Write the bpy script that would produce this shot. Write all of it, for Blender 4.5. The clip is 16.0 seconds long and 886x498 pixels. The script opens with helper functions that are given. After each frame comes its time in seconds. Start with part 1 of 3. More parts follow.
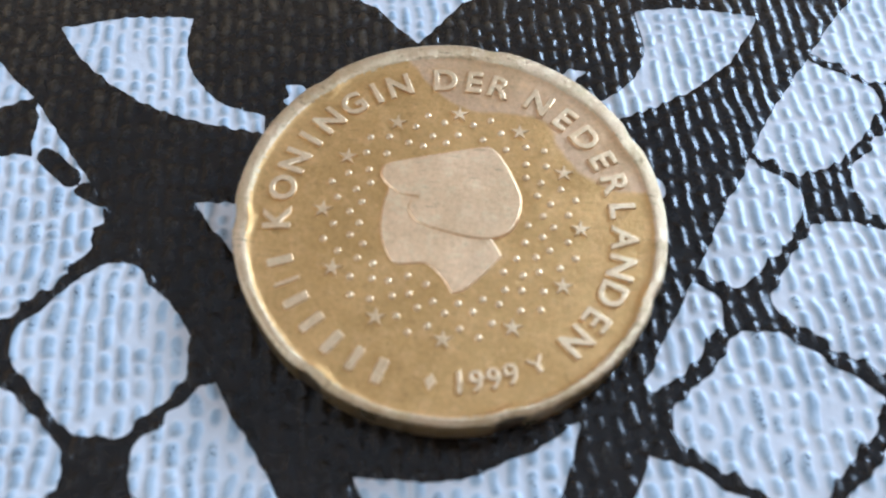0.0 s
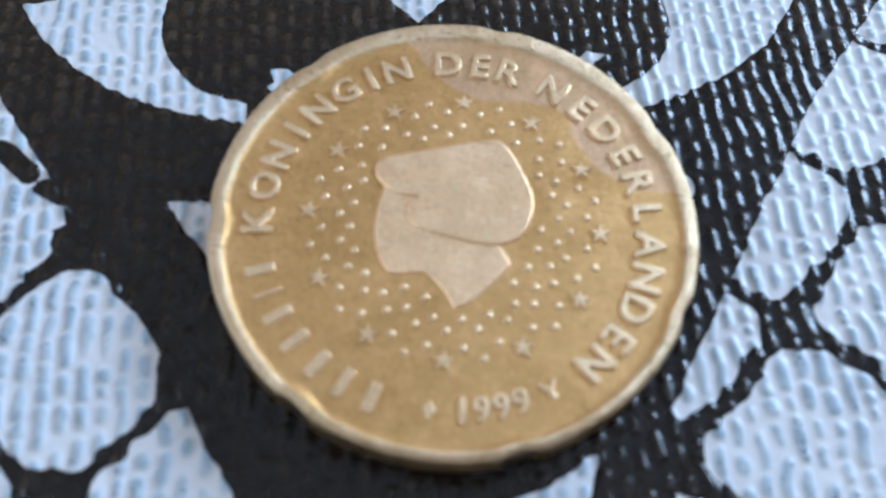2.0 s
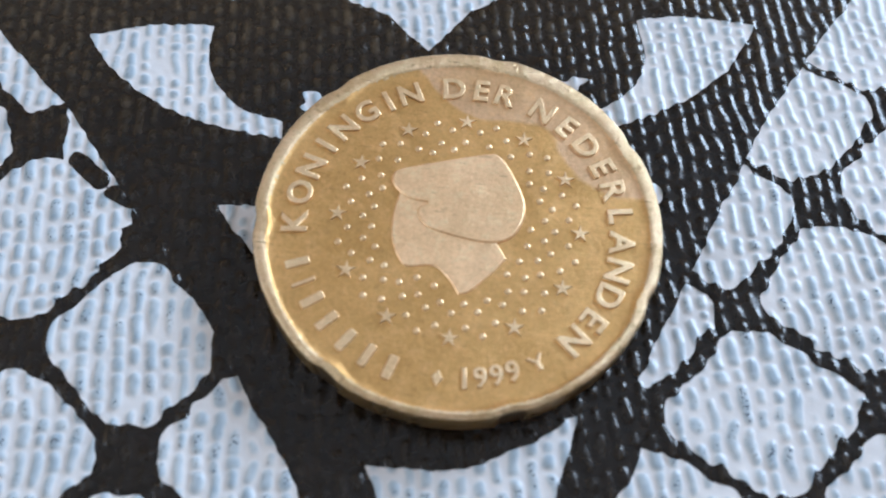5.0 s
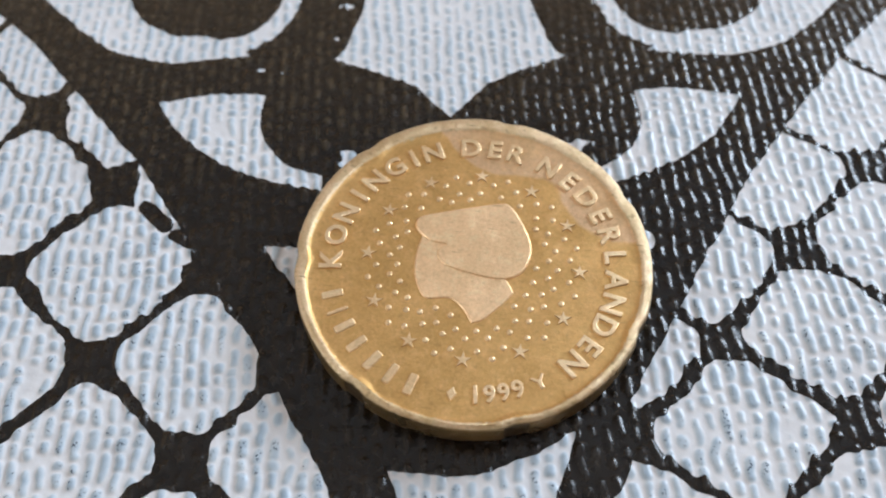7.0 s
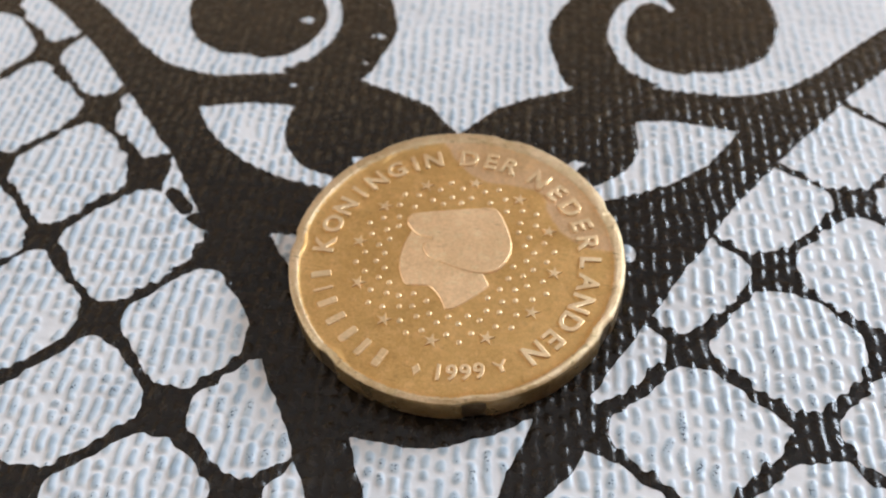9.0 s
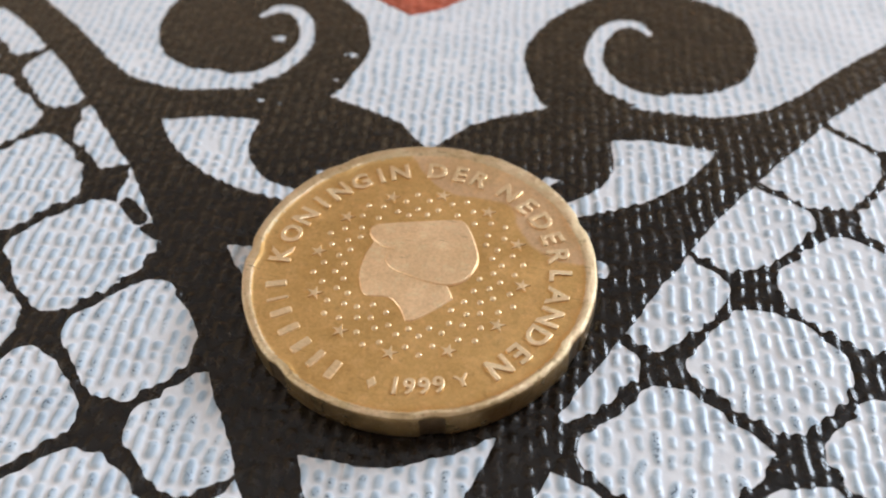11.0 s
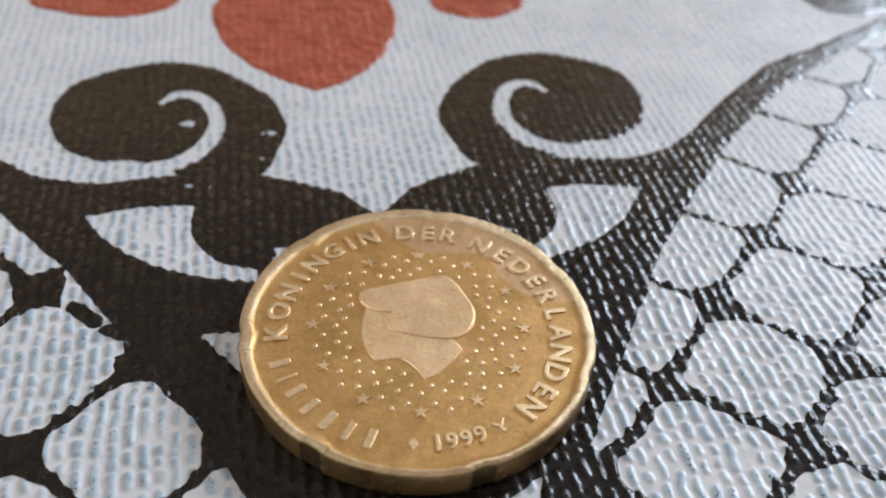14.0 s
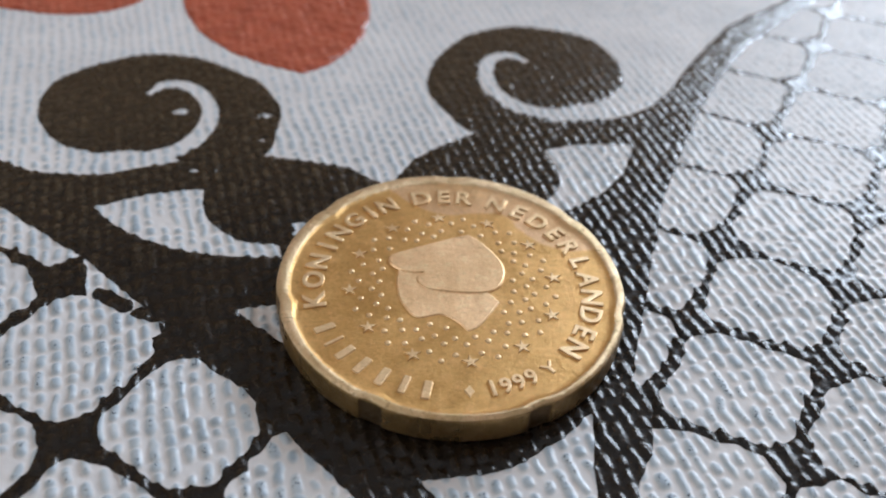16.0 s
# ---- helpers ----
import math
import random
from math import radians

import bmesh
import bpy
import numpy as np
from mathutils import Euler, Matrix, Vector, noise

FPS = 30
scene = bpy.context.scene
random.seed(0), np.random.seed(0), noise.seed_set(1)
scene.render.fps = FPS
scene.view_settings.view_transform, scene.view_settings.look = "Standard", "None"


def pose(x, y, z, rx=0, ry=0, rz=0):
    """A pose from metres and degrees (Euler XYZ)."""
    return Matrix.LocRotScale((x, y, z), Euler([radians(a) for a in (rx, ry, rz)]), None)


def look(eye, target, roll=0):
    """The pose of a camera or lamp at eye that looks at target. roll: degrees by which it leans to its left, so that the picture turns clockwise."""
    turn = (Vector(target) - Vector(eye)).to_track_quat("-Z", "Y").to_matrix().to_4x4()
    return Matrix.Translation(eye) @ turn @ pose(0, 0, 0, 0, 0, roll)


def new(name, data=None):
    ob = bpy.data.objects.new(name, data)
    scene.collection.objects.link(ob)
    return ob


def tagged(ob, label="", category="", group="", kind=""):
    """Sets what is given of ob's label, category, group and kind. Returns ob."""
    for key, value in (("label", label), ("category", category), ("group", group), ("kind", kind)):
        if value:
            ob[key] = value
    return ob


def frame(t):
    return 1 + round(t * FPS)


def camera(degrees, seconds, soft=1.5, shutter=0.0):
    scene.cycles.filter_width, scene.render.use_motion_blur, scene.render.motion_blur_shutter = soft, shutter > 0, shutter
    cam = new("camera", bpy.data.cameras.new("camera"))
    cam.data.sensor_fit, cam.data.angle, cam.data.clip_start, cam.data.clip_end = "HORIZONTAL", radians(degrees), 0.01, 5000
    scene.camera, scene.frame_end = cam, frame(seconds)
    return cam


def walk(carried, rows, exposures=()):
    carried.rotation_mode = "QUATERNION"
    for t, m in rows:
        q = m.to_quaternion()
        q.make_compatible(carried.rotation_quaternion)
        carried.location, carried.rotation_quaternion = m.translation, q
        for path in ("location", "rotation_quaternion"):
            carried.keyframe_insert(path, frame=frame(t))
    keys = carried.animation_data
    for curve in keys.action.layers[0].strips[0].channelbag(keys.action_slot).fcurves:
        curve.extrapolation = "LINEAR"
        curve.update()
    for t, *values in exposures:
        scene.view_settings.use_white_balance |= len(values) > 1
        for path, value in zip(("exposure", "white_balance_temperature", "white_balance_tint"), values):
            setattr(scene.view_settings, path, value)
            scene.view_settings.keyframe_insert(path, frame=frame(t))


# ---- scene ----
cam = camera(53.69, 16.0, soft=2.0)
cam.data.dof.use_dof, cam.data.dof.focus_distance, cam.data.dof.aperture_fstop = True, 0.0525, 40.0
PATH = [
    (0, (-0.000282, -0.022381, 0.040690), (-0.000306, -0.001029, 0), 4.511),
    (0.5, (-0.000115, -0.020428, 0.038534), (-0.000319, -0.000975, 0), 3.961),
    (1, (-0.000022, -0.019469, 0.038283), (-0.000194, -0.000349, 0), 4.194),
    (1.5, (0.000043, -0.019237, 0.037458), (-0.000211, -0.000541, 0), 4.075),
    (2, (-0.000121, -0.018922, 0.036798), (-0.000405, -0.000731, 0), 3.904),
    (2.5, (0.000154, -0.018573, 0.036111), (-0.000252, -0.000918, 0), 3.569),
    (3, (0.000037, -0.018158, 0.036072), (-0.000438, -0.000744, 0), 3.469),
    (3.2, (0.000067, -0.018424, 0.035669), (-0.000495, -0.000933, 0), 3.044),
    (5.3, (-0.000365, -0.022735, 0.045949), (-0.000813, -0.000403, 0), 4.099),
    (5.5, (-0.000724, -0.023045, 0.047093), (-0.000939, 0.000377, 0), 4.832),
    (6, (-0.000793, -0.024858, 0.047649), (-0.001956, 0.000577, 0), 2.800),
    (6.5, (-0.000097, -0.026385, 0.048536), (-0.002332, 0.001673, 0), 1.099),
    (7, (0.001324, -0.027537, 0.048848), (-0.002079, 0.001628, 0), -0.413),
    (7.5, (0.003682, -0.029712, 0.048228), (-0.001410, 0.000731, 0), -1.670),
    (8, (0.005920, -0.031590, 0.048204), (-0.001338, 0.001162, 0), -2.934),
    (8.5, (0.007303, -0.032545, 0.048433), (-0.001754, 0.001766, 0), -3.691),
    (9, (0.009027, -0.033767, 0.048109), (-0.001342, 0.001616, 0), -3.805),
    (9.2, (0.009752, -0.034000, 0.047980), (-0.000538, 0.001373, 0), -3.407),
    (11.3, (0.010845, -0.034304, 0.043274), (0.000743, 0.003519, 0), -1.741),
    (11.5, (0.010033, -0.034379, 0.043310), (0.001048, 0.003748, 0), -0.952),
    (12, (0.007522, -0.035009, 0.042318), (0.000895, 0.004797, 0), -0.205),
    (12.5, (0.005002, -0.035480, 0.042197), (0.000980, 0.006310, 0), 1.430),
    (13, (0.002548, -0.035806, 0.042224), (0.001819, 0.007744, 0), 3.486),
    (13.5, (-0.000305, -0.036711, 0.042422), (0.001799, 0.008774, 0), 4.592),
    (14, (-0.002216, -0.037309, 0.042357), (0.001931, 0.009101, 0), 4.784),
    (14.5, (-0.003705, -0.038563, 0.041796), (0.002337, 0.007186, 0), 4.998),
    (15, (-0.005087, -0.039197, 0.041563), (0.002450, 0.006270, 0), 4.609),
    (15.5, (-0.007394, -0.039128, 0.041492), (0.001301, 0.005912, 0), 4.816),
    (16, (-0.008912, -0.039690, 0.040558), (0.000317, 0.005240, 0), 4.750),
]
walk(cam, [(t, look(eye, target, roll)) for t, eye, target, roll in PATH],
     exposures=[(0.0, 0.26, 4780, 7), (0.5, 0.19, 4990, 8), (1.0, 0.22, 4860, 6), (2.0, 0.22, 4690, 6), (3.2, 0.23, 4580, 5), (5.5, 0.25, 5330, 8), (6.0, 0.25, 5420, 8), (9.0, 0.32, 5830, 10),
                (12.0, 0.30, 5740, 10), (13.0, 0.12, 5720, 10), (14.0, 0.03, 5740, 9), (16.0, -0.12, 5740, 10)])

# ---- light ----
# One window lies beyond the coin to the right; the other, behind it to the left, is unseen and added for fill; the room
# is turned to suit.
ROOM_TURN = -48.0
world = bpy.data.worlds.new("daylight")
scene.world = world
world.use_nodes = True
sky = world.node_tree.nodes.new("ShaderNodeTexSky")
sky.sky_type, sky.sun_disc = "NISHITA", False
sky.sun_elevation, sky.sun_rotation = radians(35), radians(200)
world.node_tree.links.new(sky.outputs[0], world.node_tree.nodes["Background"].inputs[0])
world.node_tree.nodes["Background"].inputs[1].default_value = 0.1

room_turn = pose(0, 0, 0, 0, 0, ROOM_TURN)
WIN_Y, WIN_Z, WIN_W, WIN_H = 1.35, 0.64, 0.82, 0.56
SIDE, BACK = 2.0, -2.4
REAR_X, REAR_Z, REAR_W, REAR_H = -1.0, 0.85, 1.8, 1.6


def window_light(wide, high, power, color, place):
    """The sky's light, let in through a window's opening."""
    lamp = bpy.data.lights.new("window_light", "AREA")
    lamp.shape, lamp.size, lamp.size_y, lamp.energy, lamp.color = "RECTANGLE", wide - 0.1, high - 0.1, power, color
    new("window_light", lamp).matrix_world = room_turn @ place


window_light(WIN_W, WIN_H, 21.0, (0.92, 0.97, 1.0), pose(0, WIN_Y + 0.03, WIN_Z, -90, 0, 0))
# Soft fill through the rear window, an added source that is never in view.
window_light(REAR_W, REAR_H, 23.0, (1.0, 0.95, 0.88), pose(REAR_X, BACK - 0.03, REAR_Z, 90, 0, 0))


# ---- materials ----
def material(name):
    m = bpy.data.materials.new(name)
    m.use_nodes = True
    return m, m.node_tree.nodes, m.node_tree.links, m.node_tree.nodes["Principled BSDF"]


def ramp(nodes, links, source, stops):
    r = nodes.new("ShaderNodeValToRGB")
    el = r.color_ramp.elements
    while len(el) < len(stops):
        el.new(0.5)
    for e, (at, col) in zip(el, stops):
        e.position, e.color = at, (*col, 1)
    links.new(source, r.inputs[0])
    return r.outputs[0]


def noise_node(nodes, links, scale, detail=4.0, rough=0.55, kind="Object"):
    co = nodes.new("ShaderNodeNewGeometry" if kind == "Position" else "ShaderNodeTexCoord")
    n = nodes.new("ShaderNodeTexNoise")
    n.inputs["Scale"].default_value, n.inputs["Detail"].default_value = scale, detail
    n.inputs["Roughness"].default_value = rough
    links.new(co.outputs[kind], n.inputs["Vector"])
    return n.outputs["Fac"]


def mixed(nodes, links, fac, a, b, mode="MIX"):
    x = nodes.new("ShaderNodeMix")
    x.data_type, x.blend_type = "RGBA", mode
    for sock, v in ((x.inputs[0], fac), (x.inputs[6], a), (x.inputs[7], b)):
        if isinstance(v, (int, float)):
            sock.default_value = v
        elif isinstance(v, tuple):
            sock.default_value = (*v, 1)
        else:
            links.new(v, sock)
    return x.outputs[2]


def bumped(nodes, links, bsdf, height, distance, strength=1.0):
    b = nodes.new("ShaderNodeBump")
    b.inputs["Distance"].default_value, b.inputs["Strength"].default_value = distance, strength
    links.new(height, b.inputs["Height"])
    links.new(b.outputs[0], bsdf.inputs["Normal"])


def plain(name, color, rough=0.6, spread=0.06, scale=6.0, metal=0.0):
    m, n, l, b = material(name)
    dark = tuple(c * (1 - spread * 2) for c in color)
    l.new(ramp(n, l, noise_node(n, l, scale), [(0.3, dark), (0.7, color)]), b.inputs["Base Color"])
    b.inputs["Roughness"].default_value, b.inputs["Metallic"].default_value = rough, metal
    bumped(n, l, b, noise_node(n, l, scale * 30), 0.0006, 0.4)
    return m


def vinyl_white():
    """Cream vinyl in the grooves, bluish grey on the ridges, fine ink specks."""
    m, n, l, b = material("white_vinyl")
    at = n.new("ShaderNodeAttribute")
    at.attribute_name = "ridge_tint"
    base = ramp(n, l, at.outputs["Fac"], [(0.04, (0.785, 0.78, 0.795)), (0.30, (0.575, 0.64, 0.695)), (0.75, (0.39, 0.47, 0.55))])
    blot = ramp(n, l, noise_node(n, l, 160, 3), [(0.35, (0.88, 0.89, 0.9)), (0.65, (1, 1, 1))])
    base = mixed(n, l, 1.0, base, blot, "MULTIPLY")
    fleck = n.new("ShaderNodeAttribute")
    fleck.attribute_name = "fleck"
    grit = ramp(n, l, noise_node(n, l, 5200, 2), [(0.57, (0, 0, 0)), (0.62, (1, 1, 1))])
    both = mixed(n, l, 1.0, grit, fleck.outputs["Color"], "MULTIPLY")
    l.new(mixed(n, l, both, base, (0.12, 0.14, 0.17)), b.inputs["Base Color"])
    wear = n.new("ShaderNodeAttribute")
    wear.attribute_name = "worn"
    l.new(ramp(n, l, wear.outputs["Fac"], [(0.0, (0.24,) * 3), (1.0, (0.42,) * 3)]), b.inputs["Roughness"])
    l.new(ramp(n, l, wear.outputs["Fac"], [(0.0, (0.21,) * 3), (1.0, (0.13,) * 3)]), b.inputs["Specular IOR Level"])
    bumped(n, l, b, noise_node(n, l, 2600, 3), 0.00004, 0.5)
    return m


def ink(name, color, rough, sheen_tone, gloss=0.4, far_sheen=None):
    """Printed ink with sheen painted into its colour on beads and up the cloth."""
    m, n, l, b = material(name)
    b.inputs["Specular IOR Level"].default_value = gloss
    dark = tuple(c * 0.7 for c in color)
    base = ramp(n, l, noise_node(n, l, 420, 5), [(0.3, dark), (0.72, color)])
    if far_sheen:
        # Browner ink further up the cloth paints in the sheen of low views.
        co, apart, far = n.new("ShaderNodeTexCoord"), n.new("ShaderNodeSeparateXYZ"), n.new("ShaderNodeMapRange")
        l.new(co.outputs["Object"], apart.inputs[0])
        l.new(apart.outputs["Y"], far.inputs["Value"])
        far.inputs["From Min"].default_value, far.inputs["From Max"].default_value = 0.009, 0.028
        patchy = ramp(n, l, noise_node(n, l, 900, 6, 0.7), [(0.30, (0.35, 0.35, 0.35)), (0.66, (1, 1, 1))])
        base = mixed(n, l, mixed(n, l, 1.0, far.outputs[0], patchy, "MULTIPLY"), base, far_sheen)
    # A lighter tone on the bead tops paints in their sheen.
    sheen_at = n.new("ShaderNodeAttribute")
    sheen_at.attribute_name = "bead_sheen"
    base = mixed(n, l, sheen_at.outputs["Fac"], base, sheen_tone)
    l.new(base, b.inputs["Base Color"])
    r = ramp(n, l, noise_node(n, l, 1500, 3), [(0.3, (rough - 0.08,) * 3), (0.7, (rough + 0.1,) * 3)])
    l.new(r, b.inputs["Roughness"])
    bumped(n, l, b, noise_node(n, l, 2400, 4), 0.00004, 0.6)
    return m


def coin_metal(name, color, dull, rough, nicks=0.0, cleaner=False, pits=0.5, relief=0.00007):
    """Worn brass: patina blotches, fine pitting, short scratches; cleaner: a paler spot that wear has left by the rim."""
    m, n, l, b = material(name)
    blot = ramp(n, l, noise_node(n, l, 210, 6, 0.65, kind="Position"), [(0.32, dull), (0.66, color)])
    co = n.new("ShaderNodeNewGeometry")
    if cleaner:
        warp = n.new("ShaderNodeTexNoise")
        warp.inputs["Scale"].default_value = 330
        l.new(co.outputs["Position"], warp.inputs["Vector"])
        reach = []
        for centre, size in (((0.0025, 0.0130, 0.0020), 0.00665), ((0.0096, 0.0065, 0.0020), 0.0046)):
            far = n.new("ShaderNodeVectorMath")
            far.operation = "DISTANCE"
            far.inputs[1].default_value = centre
            l.new(co.outputs["Position"], far.inputs[0])
            less = n.new("ShaderNodeMath")
            less.operation = "SUBTRACT"
            less.inputs[1].default_value = size
            l.new(far.outputs["Value"], less.inputs[0])
            reach.append(less.outputs[0])
        near = n.new("ShaderNodeMath")
        near.operation, near.inputs[2].default_value = "SMOOTH_MIN", 0.002
        l.new(reach[0], near.inputs[0])
        l.new(reach[1], near.inputs[1])
        add = n.new("ShaderNodeMath")
        add.operation = "MULTIPLY_ADD"
        add.inputs[1].default_value = 0.0014
        l.new(warp.outputs["Fac"], add.inputs[0])
        l.new(near.outputs[0], add.inputs[2])
        scaled = n.new("ShaderNodeMath")
        scaled.operation = "MULTIPLY_ADD"
        scaled.inputs[1].default_value, scaled.inputs[2].default_value = 100, 0.4
        l.new(add.outputs[0], scaled.inputs[0])
        spot = ramp(n, l, scaled.outputs[0], [(0.15, (0.42, 0.42, 0.42)), (0.452, (0.62, 0.62, 0.62)), (0.475, (0, 0, 0))])
        blot = mixed(n, l, spot, blot, (0.86, 0.63, 0.44))
    spots = ramp(n, l, noise_node(n, l, 1900, 3, kind="Position"), [(0.28, (0.5, 0.45, 0.38)), (0.42, (1, 1, 1))])
    base = mixed(n, l, pits, blot, spots, "MULTIPLY")
    scuff = ramp(n, l, noise_node(n, l, 1300, 7, 0.72, kind="Position"), [(0.50, (0, 0, 0)), (0.70, (0.42, 0.42, 0.42))])
    base = mixed(n, l, scuff, base, tuple(min(1.0, c * 1.12 + 0.10) for c in color))
    stain = ramp(n, l, noise_node(n, l, 620, 5, 0.6, kind="Position"), [(0.34, (0.86, 0.87, 0.80)), (0.60, (1, 1, 1))])
    base = mixed(n, l, min(1.0, 1.7 * pits), base, stain, "MULTIPLY")
    grain = ramp(n, l, noise_node(n, l, 4200, 4, 0.7, kind="Position"), [(0.34, (0.80, 0.78, 0.74)), (0.62, (1, 1, 1))])
    base = mixed(n, l, 0.7, base, grain, "MULTIPLY")
    squeeze = n.new("ShaderNodeMapping")
    squeeze.inputs["Scale"].default_value, squeeze.inputs["Rotation"].default_value = (500, 3600, 500), (0, 0, 0.35)
    l.new(co.outputs["Position"], squeeze.inputs["Vector"])
    streak = n.new("ShaderNodeTexNoise")
    streak.inputs["Scale"].default_value, streak.inputs["Detail"].default_value = 1.0, 2.0
    l.new(squeeze.outputs[0], streak.inputs["Vector"])
    lines = ramp(n, l, streak.outputs["Fac"], [(0.27, (0.35, 0.30, 0.24)), (0.33, (1, 1, 1))])
    l.new(mixed(n, l, 0.25 + nicks, base, lines, "MULTIPLY"), b.inputs["Base Color"])
    b.inputs["Metallic"].default_value = 0.75
    l.new(ramp(n, l, noise_node(n, l, 700, 4, kind="Position"), [(0.3, (rough - 0.08,) * 3), (0.7, (rough + 0.1,) * 3)]), b.inputs["Roughness"])
    bumped(n, l, b, noise_node(n, l, 2600, 6, 0.7, kind="Position"), relief + 0.00006 * nicks, 0.6)
    return m


WHITE = vinyl_white()
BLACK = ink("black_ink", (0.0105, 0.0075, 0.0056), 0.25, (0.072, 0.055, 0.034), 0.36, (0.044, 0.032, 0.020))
RED = ink("red_ink", (0.49, 0.112, 0.060), 0.36, (0.60, 0.20, 0.13))
FIELD = coin_metal("brass_field", (0.80, 0.505, 0.195), (0.65, 0.395, 0.135), 0.36, 0.0, True, 0.3)
WORN = coin_metal("worn_brass", (0.93, 0.71, 0.44), (0.83, 0.60, 0.34), 0.44, 0.0, False, 0.25)
RIM = coin_metal("rim_brass", (0.88, 0.69, 0.45), (0.56, 0.39, 0.20), 0.40, 0.85, False, 0.8, 0.00013)
# The edge's dark tone holds both dirt and the shade on the coin's side.
EDGE = coin_metal("dirty_shaded_brass", (0.44, 0.29, 0.12), (0.22, 0.14, 0.055), 0.31, 0.6)
NOTCH_DARK = coin_metal("dark_notch_brass", (0.19, 0.125, 0.06), (0.08, 0.052, 0.026), 0.42, 0.3)
COPPERY = coin_metal("coppery_brass", (1.0, 0.715, 0.43), (0.93, 0.65, 0.37), 0.44, 0.14, False, 0.2, 0.00005)
WALL = plain("wall_paint", (0.82, 0.64, 0.45), 0.85)
CEIL = plain("ceiling_paint", (0.84, 0.83, 0.81), 0.9)
FLOOR = plain("floor_wood", (0.30, 0.20, 0.12), 0.5, 0.15, 3)
WOOD = plain("table_wood", (0.28, 0.17, 0.09), 0.5, 0.15, 12)
FRAME = plain("window_paint", (0.8, 0.8, 0.79), 0.4)
GLASS, _n, _l, _b = material("window_glass")
_b.inputs["Transmission Weight"].default_value, _b.inputs["Roughness"].default_value = 1.0, 0.0


# ---- mesh helpers ----
def part(name, bm, mat, parent=None, label="", smooth=False):
    me = bpy.data.meshes.new(name)
    bm.to_mesh(me)
    bm.free()
    if smooth:
        me.shade_smooth()
    return part_of(name, me, mat, parent, label)


def part_of(name, me, mat, parent=None, label=""):
    if mat and not me.materials:
        me.materials.append(mat)
    ob = new(name, me)
    ob.parent = parent
    return tagged(ob, label)


def box(x0, y0, z0, x1, y1, z1, bevel=0.0):
    bm = bmesh.new()
    bmesh.ops.create_cube(bm, size=1)
    bmesh.ops.scale(bm, vec=(x1 - x0, y1 - y0, z1 - z0), verts=bm.verts)
    bmesh.ops.translate(bm, vec=((x0 + x1) / 2, (y0 + y1) / 2, (z0 + z1) / 2), verts=bm.verts)
    if bevel:
        bmesh.ops.bevel(bm, geom=bm.edges[:], offset=bevel, segments=2, affect="EDGES", profile=0.5)
    return bm


def fast_mesh(name, verts, quads, polys=(), smooth=True):
    """A mesh from arrays: quads as (n, 4), polys as lists of indices."""
    me = bpy.data.meshes.new(name)
    sizes = np.r_[np.full(len(quads), 4), [len(f) for f in polys]].astype(np.int32)
    loops = np.r_[np.asarray(quads, np.int32).ravel(), np.array([v for f in polys for v in f], np.int32)].astype(np.int32)
    me.vertices.add(len(verts))
    me.vertices.foreach_set("co", np.asarray(verts, np.float32).ravel())
    me.loops.add(len(loops))
    me.loops.foreach_set("vertex_index", loops)
    me.polygons.add(len(sizes))
    me.polygons.foreach_set("loop_start", np.r_[0, np.cumsum(sizes)[:-1]].astype(np.int32))
    me.update(calc_edges=True)
    if smooth:
        me.shade_smooth()
    return me


def curve(points, steps=8, closed=False):
    """A smooth line through the points (Catmull-Rom)."""
    p = np.array(points, float)
    q = np.vstack([p[-1:], p, p[:2]]) if closed else np.vstack([2 * p[0] - p[1], p, 2 * p[-1] - p[-2]])
    out = []
    for a, b, c, d in zip(q, q[1:], q[2:], q[3:]):
        for s in np.linspace(0, 1, steps, endpoint=False):
            out.append(0.5 * (2 * b + (c - a) * s + (2 * a - 5 * b + 4 * c - d) * s**2 + (3 * b - a - 3 * c + d) * s**3))
    return np.array(out if closed else out + [p[-1]])


# ---- the room ----
def room_part(name, bm, mat, label):
    ob = part(name, bm, mat, None, label)
    ob.matrix_world = room_turn
    return tagged(ob, kind="structure")


FZ, CZ, T = -0.78, 1.75, 0.12
room_part("floor", box(-SIDE - T, BACK - T, FZ - 0.1, SIDE + T, WIN_Y + 2 * T, FZ), FLOOR, "brown wooden floor of the room")
room_part("ceiling", box(-SIDE - T, BACK - T, CZ, SIDE + T, WIN_Y + 2 * T, CZ + 0.1), CEIL, "plain white ceiling of the room")
room_part("wall_west", box(-SIDE - T, BACK, FZ, -SIDE, WIN_Y, CZ), WALL, "plain beige painted room wall")
room_part("wall_east", box(SIDE, BACK, FZ, SIDE + T, WIN_Y, CZ), WALL, "plain beige painted room wall")


